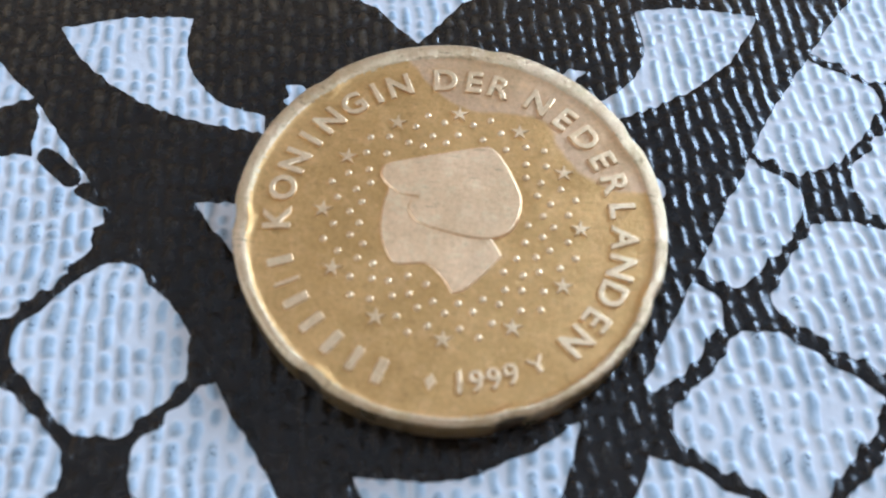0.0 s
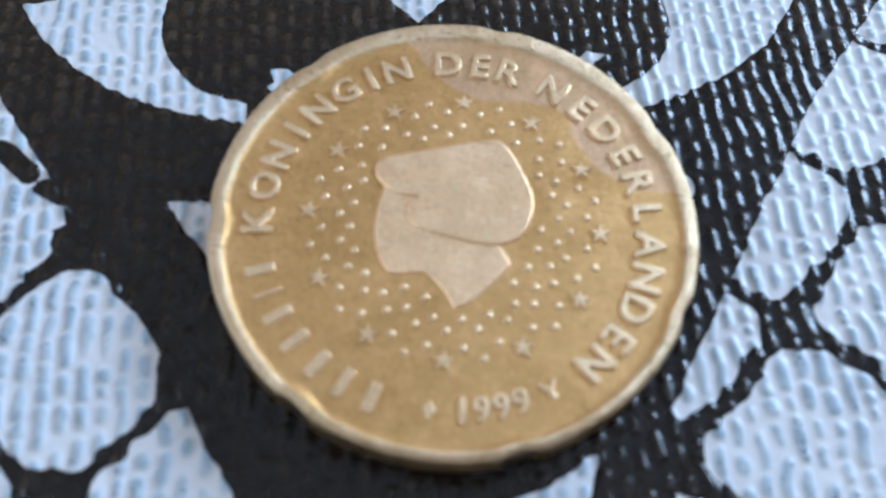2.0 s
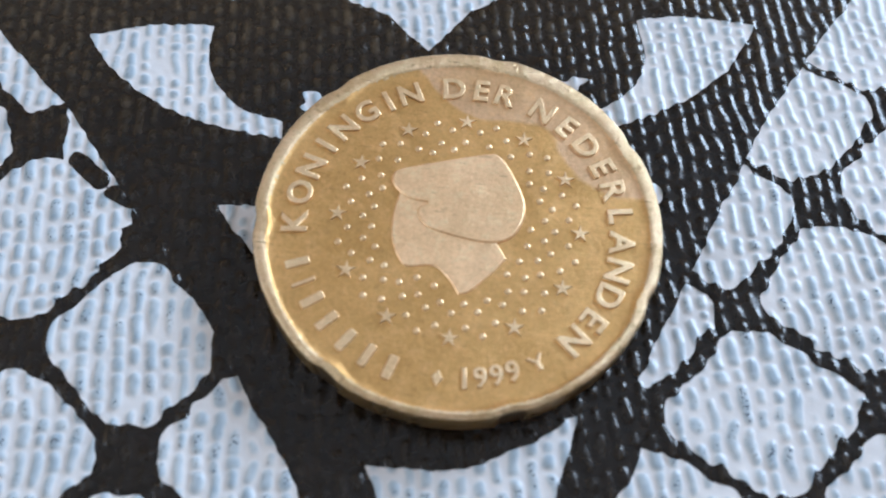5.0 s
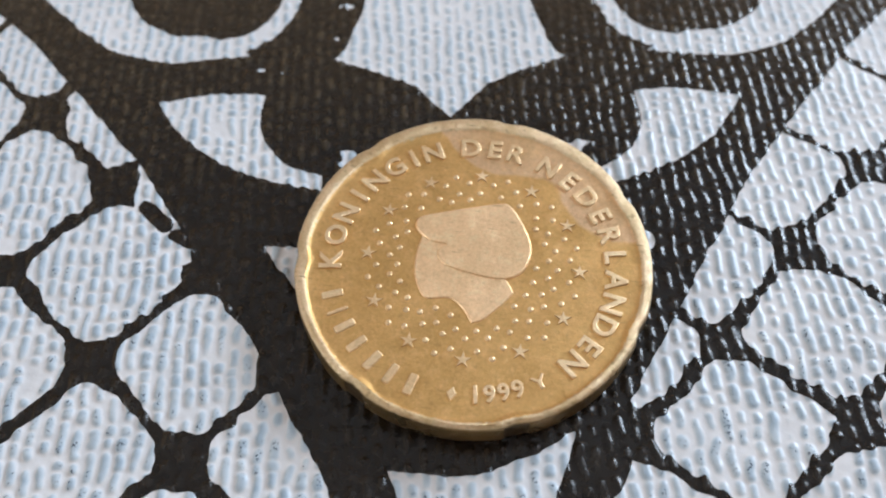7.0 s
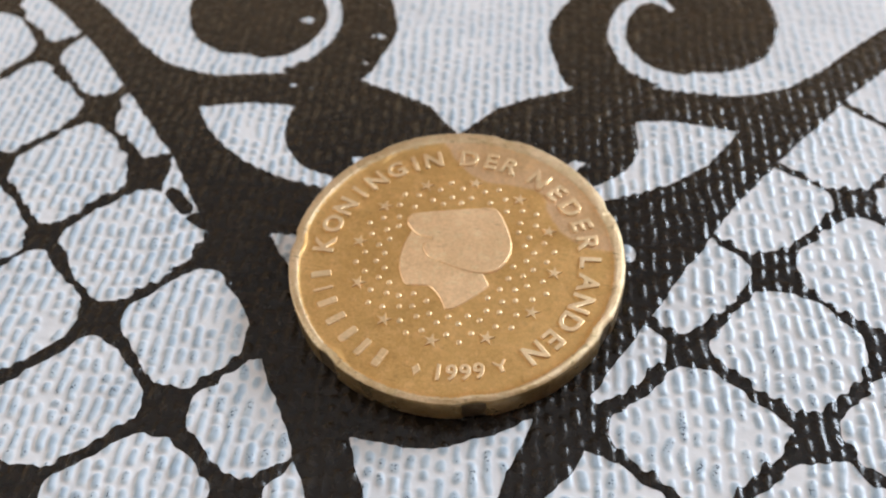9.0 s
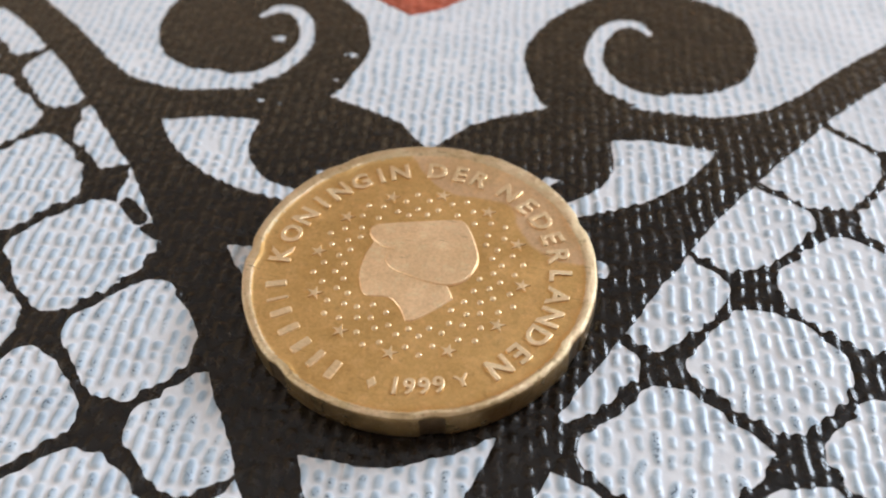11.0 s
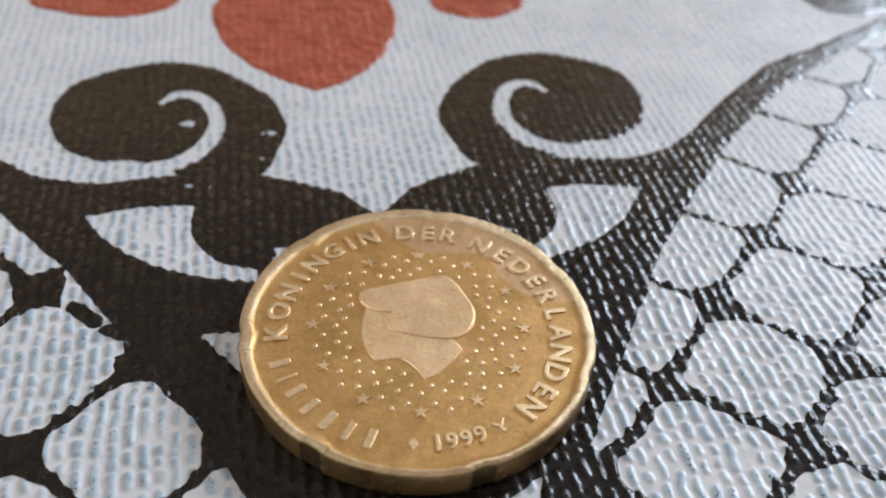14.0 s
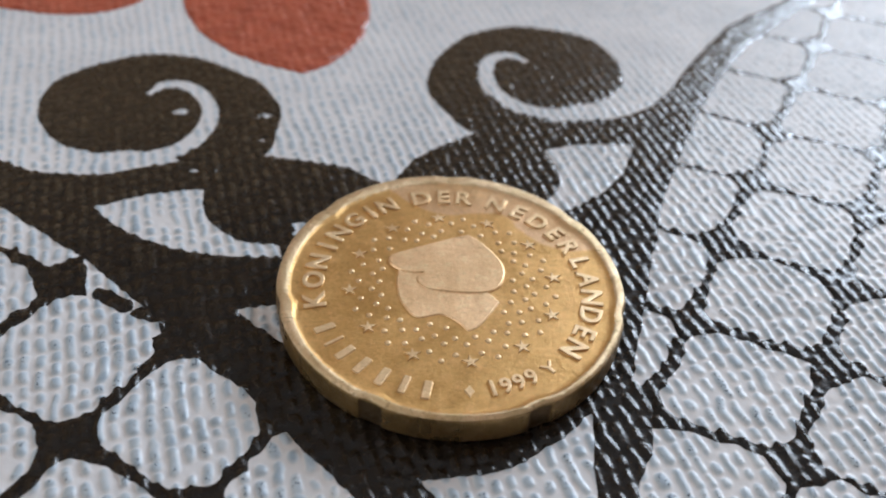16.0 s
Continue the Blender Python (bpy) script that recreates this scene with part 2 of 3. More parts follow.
def window_wall(name, place, x_low, x_high, cz, wide, high, number):
    """A wall along its own x with a window's opening round x = 0, and the window."""
    wall, x0, x1, z0, z1 = bmesh.new(), -wide / 2, wide / 2, cz - high / 2, cz + high / 2
    for a, b, c, d in ((x_low, FZ, x0, CZ), (x1, FZ, x_high, CZ), (x0, FZ, x1, z0), (x0, z1, x1, CZ)):
        piece, tmp = box(a, 0, b, c, T, d), bpy.data.meshes.new("tmp")
        piece.to_mesh(tmp)
        piece.free()
        wall.from_mesh(tmp)
        bpy.data.meshes.remove(tmp)
    room_part(name, wall, WALL, "beige painted wall with a window").matrix_world = room_turn @ place
    window = tagged(new("window_%d" % number), "unseen white-framed window with a clear pane", "window", kind="structure")
    window.matrix_world = room_turn @ place
    for a, b, c, d in ((x0, z0, x1, z0 + 0.05), (x0, z1 - 0.05, x1, z1), (x0, z0 + 0.05, x0 + 0.05, z1 - 0.05), (x1 - 0.05, z0 + 0.05, x1, z1 - 0.05)):
        part("window_frame", box(a, 0.05, b, c, 0.09, d, 0.004), FRAME, window)
    pane = part("pane", box(x0 + 0.05, 0.068, z0 + 0.05, x1 - 0.05, 0.073, z1 - 0.05), GLASS, window)
    pane.visible_shadow = False


window_wall("wall_north", pose(0, WIN_Y, 0), -SIDE - T, SIDE + T, WIN_Z, WIN_W, WIN_H, 1)
# This wall's window is unseen, added to let the fill in.
window_wall("wall_south", pose(REAR_X, BACK, 0, 0, 0, 180), REAR_X - SIDE - T, REAR_X + SIDE + T, REAR_Z, REAR_W, REAR_H, 2)

# ---- the table ----
TX, TY = 0.60, 0.40
table = tagged(new("dining_table"), "wooden dining table under the printed tablecloth", "table")
table.matrix_world = pose(-0.0184, 0.148, FZ, 0, 0, 7.0)
part("tabletop", box(-TX, -TY, -FZ - 0.034, TX, TY, -FZ - 0.0006, 0.003), WOOD, table)
for sx in (-1, 1):
    for sy in (-1, 1):
        part("leg", box(sx * 0.54 - 0.03, sy * 0.34 - 0.03, 0, sx * 0.54 + 0.03, sy * 0.34 + 0.03, -FZ - 0.034, 0.003), WOOD, table)

# ---- the tablecloth: relief and print, in millimetres along the pattern's own axes ----
STEP = 0.115
P0, P1, Q0, Q1 = -48.0, 67.0, -23.0, 51.0
ps, qs = np.arange(P0, P1, STEP), np.arange(Q0, Q1, STEP)
PP, QQ = np.meshgrid(ps, qs)  # rows along q


def lattice_noise(x, y, seed):
    """Smooth noise from -1 to 1 on a unit lattice."""
    table = np.random.RandomState(seed).rand(256, 256) * 2 - 1
    i, j = np.floor(x).astype(int), np.floor(y).astype(int)
    f, g = x - i, y - j
    f, g = f * f * (3 - 2 * f), g * g * (3 - 2 * g)
    pick = lambda a, b: table[a & 255, b & 255]
    return (pick(i, j) * (1 - f) + pick(i + 1, j) * f) * (1 - g) + (pick(i, j + 1) * (1 - f) + pick(i + 1, j + 1) * f) * g


def step(x, a, b):
    s = np.clip((x - a) / (b - a), 0, 1)
    return s * s * (3 - 2 * s)


def weave():
    """Embossed threads: upright rows of long, flat-topped beads, uneven in length and width; 0 to 1."""
    pitch = 0.88
    u = PP / pitch + 0.03 * QQ + 0.24 * lattice_noise(PP / 5, QQ / 5, 1) + 0.16 * lattice_noise(PP / 1.4, QQ / 1.1, 2)
    i = np.floor(u).astype(int)
    across = (u - i - 0.5) * pitch + 0.05 * lattice_noise(PP / 0.40, QQ / 0.35, 9)
    shift = np.random.RandomState(3).rand(512)[i & 511]
    v = QQ / 1.42 + 0.14 * np.maximum(QQ - 9, 0) * step(QQ, 9, 16) + shift * 5 + 0.75 * lattice_noise(i * 3.7, QQ / 1.9, 4)
    j = np.floor(v).astype(int)
    rnd = np.random.RandomState(5).rand(256, 256)
    length = np.clip(0.62 + 0.52 * rnd[i & 255, j & 255], 0, 0.99) * 0.68
    half = 0.19 + 0.09 * rnd[(j + 40) & 255, i & 255] + 0.035 * (1 - step(QQ, 4, 16))
    along = np.abs(v - j - 0.5) * 1.36 + 0.06 * lattice_noise(PP / 0.5, QQ / 0.5, 14)
    deep = half - np.hypot(across, np.maximum(along - (length - half), 0))
    high = 0.62 + 0.38 * rnd[(i + 91) & 255, (j + 17) & 255] + 0.14 * lattice_noise(PP / 0.5, QQ / 0.5, 10)
    return np.clip(step(deep, -0.07, 0.19) * high + 0.05 * lattice_noise(PP / 0.24, QQ / 0.28, 15), 0, 1)


def blurred(a, times):
    for _ in range(times):
        a = np.pad(a, 1, "edge")
        a = (a[:-2] + 2 * a[1:-1] + a[2:]) / 4
        a = (a[:, :-2] + 2 * a[:, 1:-1] + a[:, 2:]) / 4
    return a


BEAD = weave()
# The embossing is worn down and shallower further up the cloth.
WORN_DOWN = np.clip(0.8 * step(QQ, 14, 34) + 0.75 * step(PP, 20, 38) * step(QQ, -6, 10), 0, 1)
BEAD = (0.5 * BEAD + 0.5 * blurred(BEAD, 1)) * (1 - WORN_DOWN) + blurred(BEAD, 2) * WORN_DOWN
HEIGHT = (0.165 + 0.05 * (1 - step(PP, -8, 6)) * (1 - step(QQ, 4, 16))) * (1 - 0.5 * WORN_DOWN) * BEAD + 0.02 * lattice_noise(PP / 0.5, QQ / 0.5, 6) + 0.03 * lattice_noise(PP / 4, QQ / 4, 8)
edge = np.minimum(np.minimum(PP - P0, P1 - PP), np.minimum(QQ - Q0, Q1 - QQ))
HEIGHT *= step(edge, 0, 2)
HEIGHT -= 0.13
LEVEL = blurred(HEIGHT, 8) + 0.022  # the ink fills the grooves a little
# sheen of the beads, put into the ink's colour, stronger up the cloth
BEAD_SHEEN = np.clip(step(blurred(BEAD, 1), 0.18, 0.62) * (0.50 + 0.70 * lattice_noise(PP / 0.7, QQ / 0.6, 51)) * (0.14 + 0.86 * step(QQ, 4, 17)), 0, 1)


def inside(points, x, y):
    """Signed distance to a closed outline, positive inside."""
    best, odd = np.full(x.shape, 1e9, np.float32), np.zeros(x.shape, bool)
    for (ax, ay), (bx, by) in zip(points, np.roll(points, -1, 0)):
        dx, dy = bx - ax, by - ay
        if dx * dx + dy * dy < 1e-9:
            continue
        s = np.clip(((x - ax) * dx + (y - ay) * dy) / (dx * dx + dy * dy), 0, 1)
        best = np.minimum(best, (x - ax - s * dx) ** 2 + (y - ay - s * dy) ** 2)
        if ay != by:
            odd ^= ((ay > y) != (by > y)) & (x < dx * (y - ay) / dy + ax)
    return np.where(odd, 1, -1) * np.sqrt(best)


def stroke(points, x, y):
    """Signed distance to a line of (p, q, width), positive inside."""
    best = np.full(x.shape, -1e9, np.float32)
    for (ax, ay, aw), (bx, by, bw) in zip(points, points[1:]):
        dx, dy = bx - ax, by - ay
        s = np.clip(((x - ax) * dx + (y - ay) * dy) / (dx * dx + dy * dy + 1e-9), 0, 1)
        best = np.maximum(best, (aw + s * (bw - aw)) / 2 - np.hypot(x - ax - s * dx, y - ay - s * dy))
    return best


# The ornament is the same on both sides of its axis.
OUTER = curve([(5, -26), (5.6, -18), (7.3, -14.2), (8.9, -10.9), (11.4, -6.9), (14.6, -1.8), (18.2, 4.0), (21.6, 9.0), (24.8, 12.9),
               (28.1, 16.8), (32, 21.2), (38.2, 27.0), (42.6, 30.1), (51.6, 35.7), (70, 46)], 5)
STEM = curve([(70, 48.5), (49.8, 37.4), (44.2, 34.9), (39.9, 32.5), (33, 26.7), (27, 21.1), (23.5, 19.4), (20.9, 18.95), (17, 19.3),
              (13, 19.6), (8.8, 19.0)], 5)
KIDNEY = curve([(8.8, 19.0), (6, 17.9), (2.95, 16.4), (1.2, 14.7), (0, 13.2)], 5)
SCROLL = curve([(25.7, 27.2), (25.6, 30.8), (24.4, 33.3), (21.6, 35.2), (18.0, 36.4), (14.2, 35.8), (10.9, 33.7), (7.7, 29.8), (6.55, 25.4),
                (7.4, 21.7), (8.8, 19.0), (13, 18.4), (17.9, 21.3), (21.2, 21.7), (24.0, 23.6)], 6, True)
GAP = curve([(17.0, 29.7, 0.6), (15.8, 30.9, 1.0), (13.8, 30.4, 1.25), (12.4, 27.6, 1.35), (12.6, 24.3, 1.4), (14.3, 21.6, 1.6),
             (17.2, 20.35, 1.8), (20.6, 20.2, 2.1), (24.2, 21.4, 2.8)], 6)
LEAF = np.vstack([curve([(13.6, 15.5), (16.8, 15.75), (21.3, 14.95)], 6), curve([(21.3, 14.95), (19.3, 12.0), (16.4, 9.6), (13.0, 7.95), (9.0, 6.9)], 6),
                  curve([(9.0, 8.2), (11.1, 8.95), (12.9, 10.5), (13.75, 12.9), (13.6, 15.5)], 6)])
SPUR = np.array([(12.4, 2.5), (9.0, 2.2), (8.5, -1.6), (10.1, -0.8), (11.5, 0.9)])
FOOT = np.vstack([curve([(-4.15, -12.55), (-0.4, -13.0), (2.3, -12.5), (4.9, -11.45), (7.1, -10.1)], 6),
                  curve([(7.1, -10.1), (5.85, -13.2), (5.0, -15.8), (3.9, -20), (-1.8, -20), (-2.7, -16.2), (-4.15, -12.55)], 6)])
AP = np.abs(PP)
SOFT = blurred(BEAD, 4)
ragged = (0.07 + 0.09 * step(PP, 6, 14) * step(-QQ, -24, -14)) * (SOFT - 0.35) + 0.065 * lattice_noise(PP / 0.45, QQ / 0.45, 11) + 0.10 * lattice_noise(PP / 1.6, QQ / 1.6, 12)

# the east flank stands out further at its foot, the west flank is hollowed
lower = AP + np.where(PP > 0, 0.6 * step(-QQ, 13, 16) - 1.7 * step(-QQ, 8.4, 11), 0.43 * step(QQ, -8, -4) * step(-QQ, -2.5, 1.0))
body = inside(np.vstack([OUTER, STEM, KIDNEY, [(-6, 13.2), (-6, -26)]]), lower, QQ)
body = np.maximum(body, inside(SCROLL, AP, QQ))
body = np.minimum(body, -stroke(GAP, AP, QQ))
body = np.minimum(body, -inside(LEAF, AP, QQ))
body = np.minimum(body, np.where(PP < 0, -inside(SPUR, AP, QQ), np.hypot(PP - 12.5, QQ - 2.6) - 0.7))
body = np.minimum(body, np.minimum(np.hypot(PP + 7.2, QQ - 9.8) - 0.65, np.hypot(PP - 8.5, QQ - 10.2) - 0.85)
                  + 0.6 * lattice_noise(PP / 0.7, QQ / 0.6, 43))
body = np.minimum(body, -inside(FOOT, PP, QQ))
# worn-off flecks in the print
chips = 0.6 * lattice_noise(PP / 0.34, QQ / 0.30, 41) + 0.4 * lattice_noise(PP / 0.8, QQ / 0.6, 42)
for fp, fq, fr in ((-14.65, 26.4, 0.34), (-8.0, 28.9, 0.26), (-8.0, 24.6, 0.28), (-8.8, 21.2, 0.22), (-14.15, 18.0, 0.28), (-12.4, 17.6, 0.24), (7.65, 12.9, 0.2),
                   (-3.4, 13.5, 0.15)):
    body = np.minimum(body, np.hypot((PP - fp) * 0.8, QQ - fq) - fr + 1.6 * fr * chips)
body = body + ragged


def net(origin, a, b, wide_a, wide_b, knot, side, seed, moved):
    """A net of wavy printed lines with knots where they cross, outside the ornament."""
    r = np.random.RandomState(seed)
    total = np.zeros(PP.shape)

    def add(fn, x0, x1, y0, y1):
        c0, c1 = np.searchsorted(ps, (x0 - 2.5, x1 + 2.5))
        r0, r1 = np.searchsorted(qs, (y0 - 2.5, y1 + 2.5))
        if c1 > c0 and r1 > r0:
            total[r0:r1, c0:c1] += np.exp(fn(PP[r0:r1, c0:c1], QQ[r0:r1, c0:c1]) / 0.3)

    o, a, b = np.array(origin, float), np.array(a, float), np.array(b, float)
    nodes = {(i, j): o + i * a + j * b for i in range(-8, 9) for j in range(-8, 9)}
    nodes.update({k: np.array(v) for k, v in moved.items()})
    for (i, j), n0 in nodes.items():
        if not (P0 - 9 < n0[0] < P1 + 9 and Q0 - 9 < n0[1] < Q1 + 9) or n0[0] * side < 3:
            continue
        size = knot * r.uniform(0.85, 1.15)
        add(lambda x, y: size - (np.abs(x - n0[0]) ** 2.6 + np.abs(y - n0[1]) ** 2.6) ** (1 / 2.6), n0[0], n0[0], n0[1], n0[1])
        for key, wide in (((i + 1, j), wide_a), ((i, j + 1), wide_b)):
            if key in nodes:
                n1 = nodes[key]
                across = np.array([n0[1] - n1[1], n1[0] - n0[0]]) / 9
                bow = r.uniform(-0.35, 0.35)
                line = [(*(n0 + (n1 - n0) * s + across * (bow * 4 * s * (1 - s) + r.uniform(-0.12, 0.12))), wide * r.uniform(0.55, 1.2)) for s in np.linspace(0, 1, 7)]
                xs, ys = [q[0] for q in line], [q[1] for q in line]
                add(lambda x, y: stroke(line, x, y), min(xs), max(xs), min(ys), max(ys))
    return 0.3 * np.log(total + 1e-9)


FIELD_SIDE = np.vstack([OUTER, [(90, 46), (90, -40), (5, -40)]])
beyond = inside(FIELD_SIDE, lower, QQ) + 0.6
blobs = 0.20 * lattice_noise(PP / 1.0, QQ / 0.9, 44)
net_west = np.minimum(net((-29.05, 0.9), (6.55, -6.35), (-5.6, -7.3), 1.0, 1.0, 1.5, -1, 21, {(2, -1): (-10.4, -6.2), (1, -1): (-16.2, 0.6), (2, 1): (-23.5, -17.4), (1, 1): (-29.3, -12.1), (0, -1): (-23.1, 7.6), (-1, -1): (-29.4, 14.2), (3, 0): (-10.2, -17.2)}), np.where(PP < 0, beyond, -9)) + ragged + 0.09 * (SOFT - 0.35) + blobs
net_east = np.minimum(net((22.55, 1.9), (6.25, 6.45), (7.0, -5.4), 0.9, 0.68, 1.35, 1, 22, {(-1, 1): (23.5, -10.2), (-1, 0): (16.45, -4.7), (2, 0): (34.4, 14.4), (0, 1): (28.9, -4.0), (-2, 0): (9.7, -10.6)}), np.where(PP > 0, beyond, -9)) + ragged + 0.20 * (SOFT - 0.32) + (1.1 - 0.6 * step(QQ, 5, 16)) * blobs + 0.12 * step(-QQ, -2, 5) + 0.10 * step(QQ, 8, 20)
# by the scroll's flank one thread of the net is printed as two short dashes
SLIVER = np.array([(-21.6, 8.4), (-20.2, 7.2), (-19.1, 5.7), (-17.4, 3.5), (-17.2, 1.4), (-18.2, 1.0), (-20.4, 3.2), (-21.5, 5.3), (-21.7, 6.5)])
dashes = np.maximum(stroke([(-20.8, 5.75, 1.0), (-19.3, 4.3, 1.15)], PP, QQ), stroke([(-18.5, 3.5, 0.95), (-17.2, 2.9, 1.2)], PP, QQ))
net_west = np.maximum(np.minimum(net_west, -inside(SLIVER, PP, QQ) + 0.4 * ragged), dashes + 0.4 * ragged)
net_west, net_east = np.minimum(net_west, -body), np.minimum(net_east, -body)
PETAL = np.vstack([curve([(-3.8, 30.7), (-0.2, 32.8), (2.8, 36.6), (4.7, 42), (4.6, 48), (1, 53), (-4.2, 54.5), (-9.6, 53), (-13, 48), (-12.7, 42), (-10.3, 36.6), (-7.1, 33)], 6),
                   [(-3.8, 30.7)]])
petal_low = inside(PETAL, PP, QQ) + ragged
petal_west = inside(curve([(-31, 49), (-28, 46.6), (-23.5, 45.2), (-19, 46.0), (-16.5, 49), (-18, 55), (-29, 55)], 6, True), PP, QQ) + ragged
petal_east = inside(curve([(9.0, 47), (10.8, 44.4), (13.6, 43.4), (16.6, 44.2), (19, 47), (18, 55), (10, 55)], 6, True), PP, QQ) + ragged


# to the west the ink lies thick and has pressed the weave down
HEIGHT -= 0.42 * (1 - step(PP, -4, 9)) * (1 - 0.85 * step(QQ, 5, 15)) * np.maximum(HEIGHT - LEVEL, 0) * step(np.maximum(body, net_west), 0.0, 0.45)
far_leaf = inside(curve([(51.2, 45.6), (52.2, 43.7), (54.5, 42.5), (57.5, 42.6), (61, 43.8), (64.5, 46.5), (66, 50), (60, 50.8), (54, 50), (51.5, 48)], 6, True), PP, QQ) + ragged


def film(name, sd, lift=0.03, fill=1.0, lumps=0.0):
    """A printed ink film over the relief wherever sd > 0, thinning towards its outline."""
    rows, cols = sd.shape
    pos = sd > 0
    corner = np.stack([pos[:-1, :-1], pos[:-1, 1:], pos[1:, 1:], pos[1:, :-1]], -1)
    count = corner.sum(-1)
    ids = np.arange(rows * cols).reshape(rows, cols)
    zz = HEIGHT + 0.012 + lift * step(sd, 0, 0.25) + fill * (0.72 - 0.10 * step(QQ, 4, 15) - 0.28 * step(PP, -3, 9) * (1 - 0.7 * step(QQ, 20, 32))) * np.maximum(LEVEL - HEIGHT, 0) * step(sd, 0.05, 0.5)
    zz += lumps * (lattice_noise(PP / 1.5, QQ / 1.1, 61) + 0.6 * lattice_noise(PP / 0.6, QQ / 0.5, 62)) * step(sd, 0.05, 0.6)
    zz = np.maximum(zz, HEIGHT + 0.012)
    full = np.argwhere(count == 4)
    r, c = full.T
    quads = np.stack([ids[r, c], ids[r, c + 1], ids[r + 1, c + 1], ids[r + 1, c]], -1)
    used = np.unique(np.r_[quads.ravel(), ids[pos]])
    index = np.full(rows * cols, -1)
    index[used] = np.arange(len(used))
    verts = np.stack([PP.ravel()[used], QQ.ravel()[used], zz.ravel()[used]], -1)
    cuts, extra, polys = {}, [], []
    for r, c in np.argwhere((count > 0) & (count < 4)):
        ring = [(r, c), (r, c + 1), (r + 1, c + 1), (r + 1, c)]
        face = []
        for a, b in zip(ring, ring[1:] + ring[:1]):
            if pos[a]:
                face.append(index[a[0] * cols + a[1]])
            if pos[a] != pos[b]:
                key = (a, b) if a < b else (b, a)
                if key not in cuts:
                    s = sd[key[0]] / (sd[key[0]] - sd[key[1]])
                    cuts[key] = len(verts) + len(extra)
                    extra.append([PP[key[0]] + s * (PP[key[1]] - PP[key[0]]), QQ[key[0]] + s * (QQ[key[1]] - QQ[key[0]]),
                                  HEIGHT[key[0]] + s * (HEIGHT[key[1]] - HEIGHT[key[0]]) + 0.012])
                face.append(cuts[key])
        if len(face) >= 3:
            polys.append(face)
    if extra:
        verts = np.vstack([verts, extra])
    me = fast_mesh(name, verts * 0.001, index[quads], polys)
    at = me.attributes.new("bead_sheen", "FLOAT", "POINT")
    at.data.foreach_set("value", np.r_[BEAD_SHEEN.ravel()[used], np.zeros(len(extra))].astype(np.float32))
    return me


def cloth_mesh():
    """The fine embossed middle, and the plain rest that reaches over the table's edges and hangs down."""
    rows, cols = PP.shape
    ids = np.arange(rows * cols).reshape(rows, cols)
    quads = np.stack([ids[:-1, :-1], ids[:-1, 1:], ids[1:, 1:], ids[1:, :-1]], -1).reshape(-1, 4)
    verts = np.stack([PP.ravel(), QQ.ravel(), HEIGHT.ravel()], -1)
    x0, x1, y0, y1 = ps[0], ps[-1], qs[0], qs[-1]
    cx, cy, n = 1.0, 149.0, len(verts)
    lo = HEIGHT[0, 0]
    rings = [[(x0, y0, lo), (x1, y0, lo), (x1, y1, lo), (x0, y1, lo)]]
    for ex, ey, z in ((604, 404, lo), (609, 409, lo - 4), (612, 412, -60), (618, 418, -220)):
        rings.append([(cx - ex, cy - ey, z), (cx + ex, cy - ey, z), (cx + ex, cy + ey, z), (cx - ex, cy + ey, z)])
    more = np.array(rings).reshape(-1, 3)
    polys = [[n + 4 * k + i, n + 4 * k + 4 + i, n + 4 * k + 4 + (i + 1) % 4, n + 4 * k + (i + 1) % 4] for k in range(len(rings) - 1) for i in range(4)]
    me = fast_mesh("tablecloth", np.vstack([verts, more]) * 0.001, quads, polys)
    flecks = step(lattice_noise(PP / 0.9, QQ / 0.9, 31), 0.0, 0.4) * step(BEAD, 0.40, 0.65) * (1 - step(QQ, -8, 26))
    for name, values in (("ridge_tint", BEAD * (1 - 0.58 * WORN_DOWN) * (0.74 + 0.22 * lattice_noise(PP / 1.3, QQ / 0.9, 33) + 0.26 * lattice_noise(PP / 0.33, QQ / 0.33, 34))), ("fleck", flecks), ("worn", WORN_DOWN)):
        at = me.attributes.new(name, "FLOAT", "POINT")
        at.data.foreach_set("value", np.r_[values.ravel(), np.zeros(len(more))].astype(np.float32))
    return me


CLOTH = 0.9922  # the pattern's scale
cloth_pose = pose(-0.001115, -0.000322, 0, 0, 0, 7.16) @ Matrix.Diagonal((CLOTH, CLOTH, 1, 1))
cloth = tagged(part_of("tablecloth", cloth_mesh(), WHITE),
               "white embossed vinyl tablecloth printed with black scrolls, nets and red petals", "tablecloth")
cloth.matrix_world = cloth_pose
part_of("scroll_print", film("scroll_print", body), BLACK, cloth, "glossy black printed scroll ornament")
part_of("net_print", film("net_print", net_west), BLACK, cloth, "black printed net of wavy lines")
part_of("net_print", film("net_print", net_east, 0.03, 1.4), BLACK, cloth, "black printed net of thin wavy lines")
part_of("leaf_print", film("leaf_print", far_leaf), BLACK, cloth, "dark brown printed leaf")
for sd in (petal_low, petal_west, petal_east):
    part_of("petal_print", film("petal_print", sd, 0.12, 0.6, 0.13), RED, cloth, "brick-red printed petal")

# ---- the coin, in millimetres from its centre ----
MM = 0.001
COIN_R, FIELD_Z = 11.125, 1.98
NOTCHES = [264.6 + k * 360 / 7 for k in range(7)]  # degrees clockwise from the top


def clockwise(deg, r):
    return r * math.sin(radians(deg)), r * math.cos(radians(deg))


# The design is struck a little off the disc's centre.
OFF_X, OFF_Y, DESIGN = 0.015, -0.34, 0.985


def struck(deg, r):
    x, y = clockwise(deg, r * DESIGN)
    return x + OFF_X, y + OFF_Y


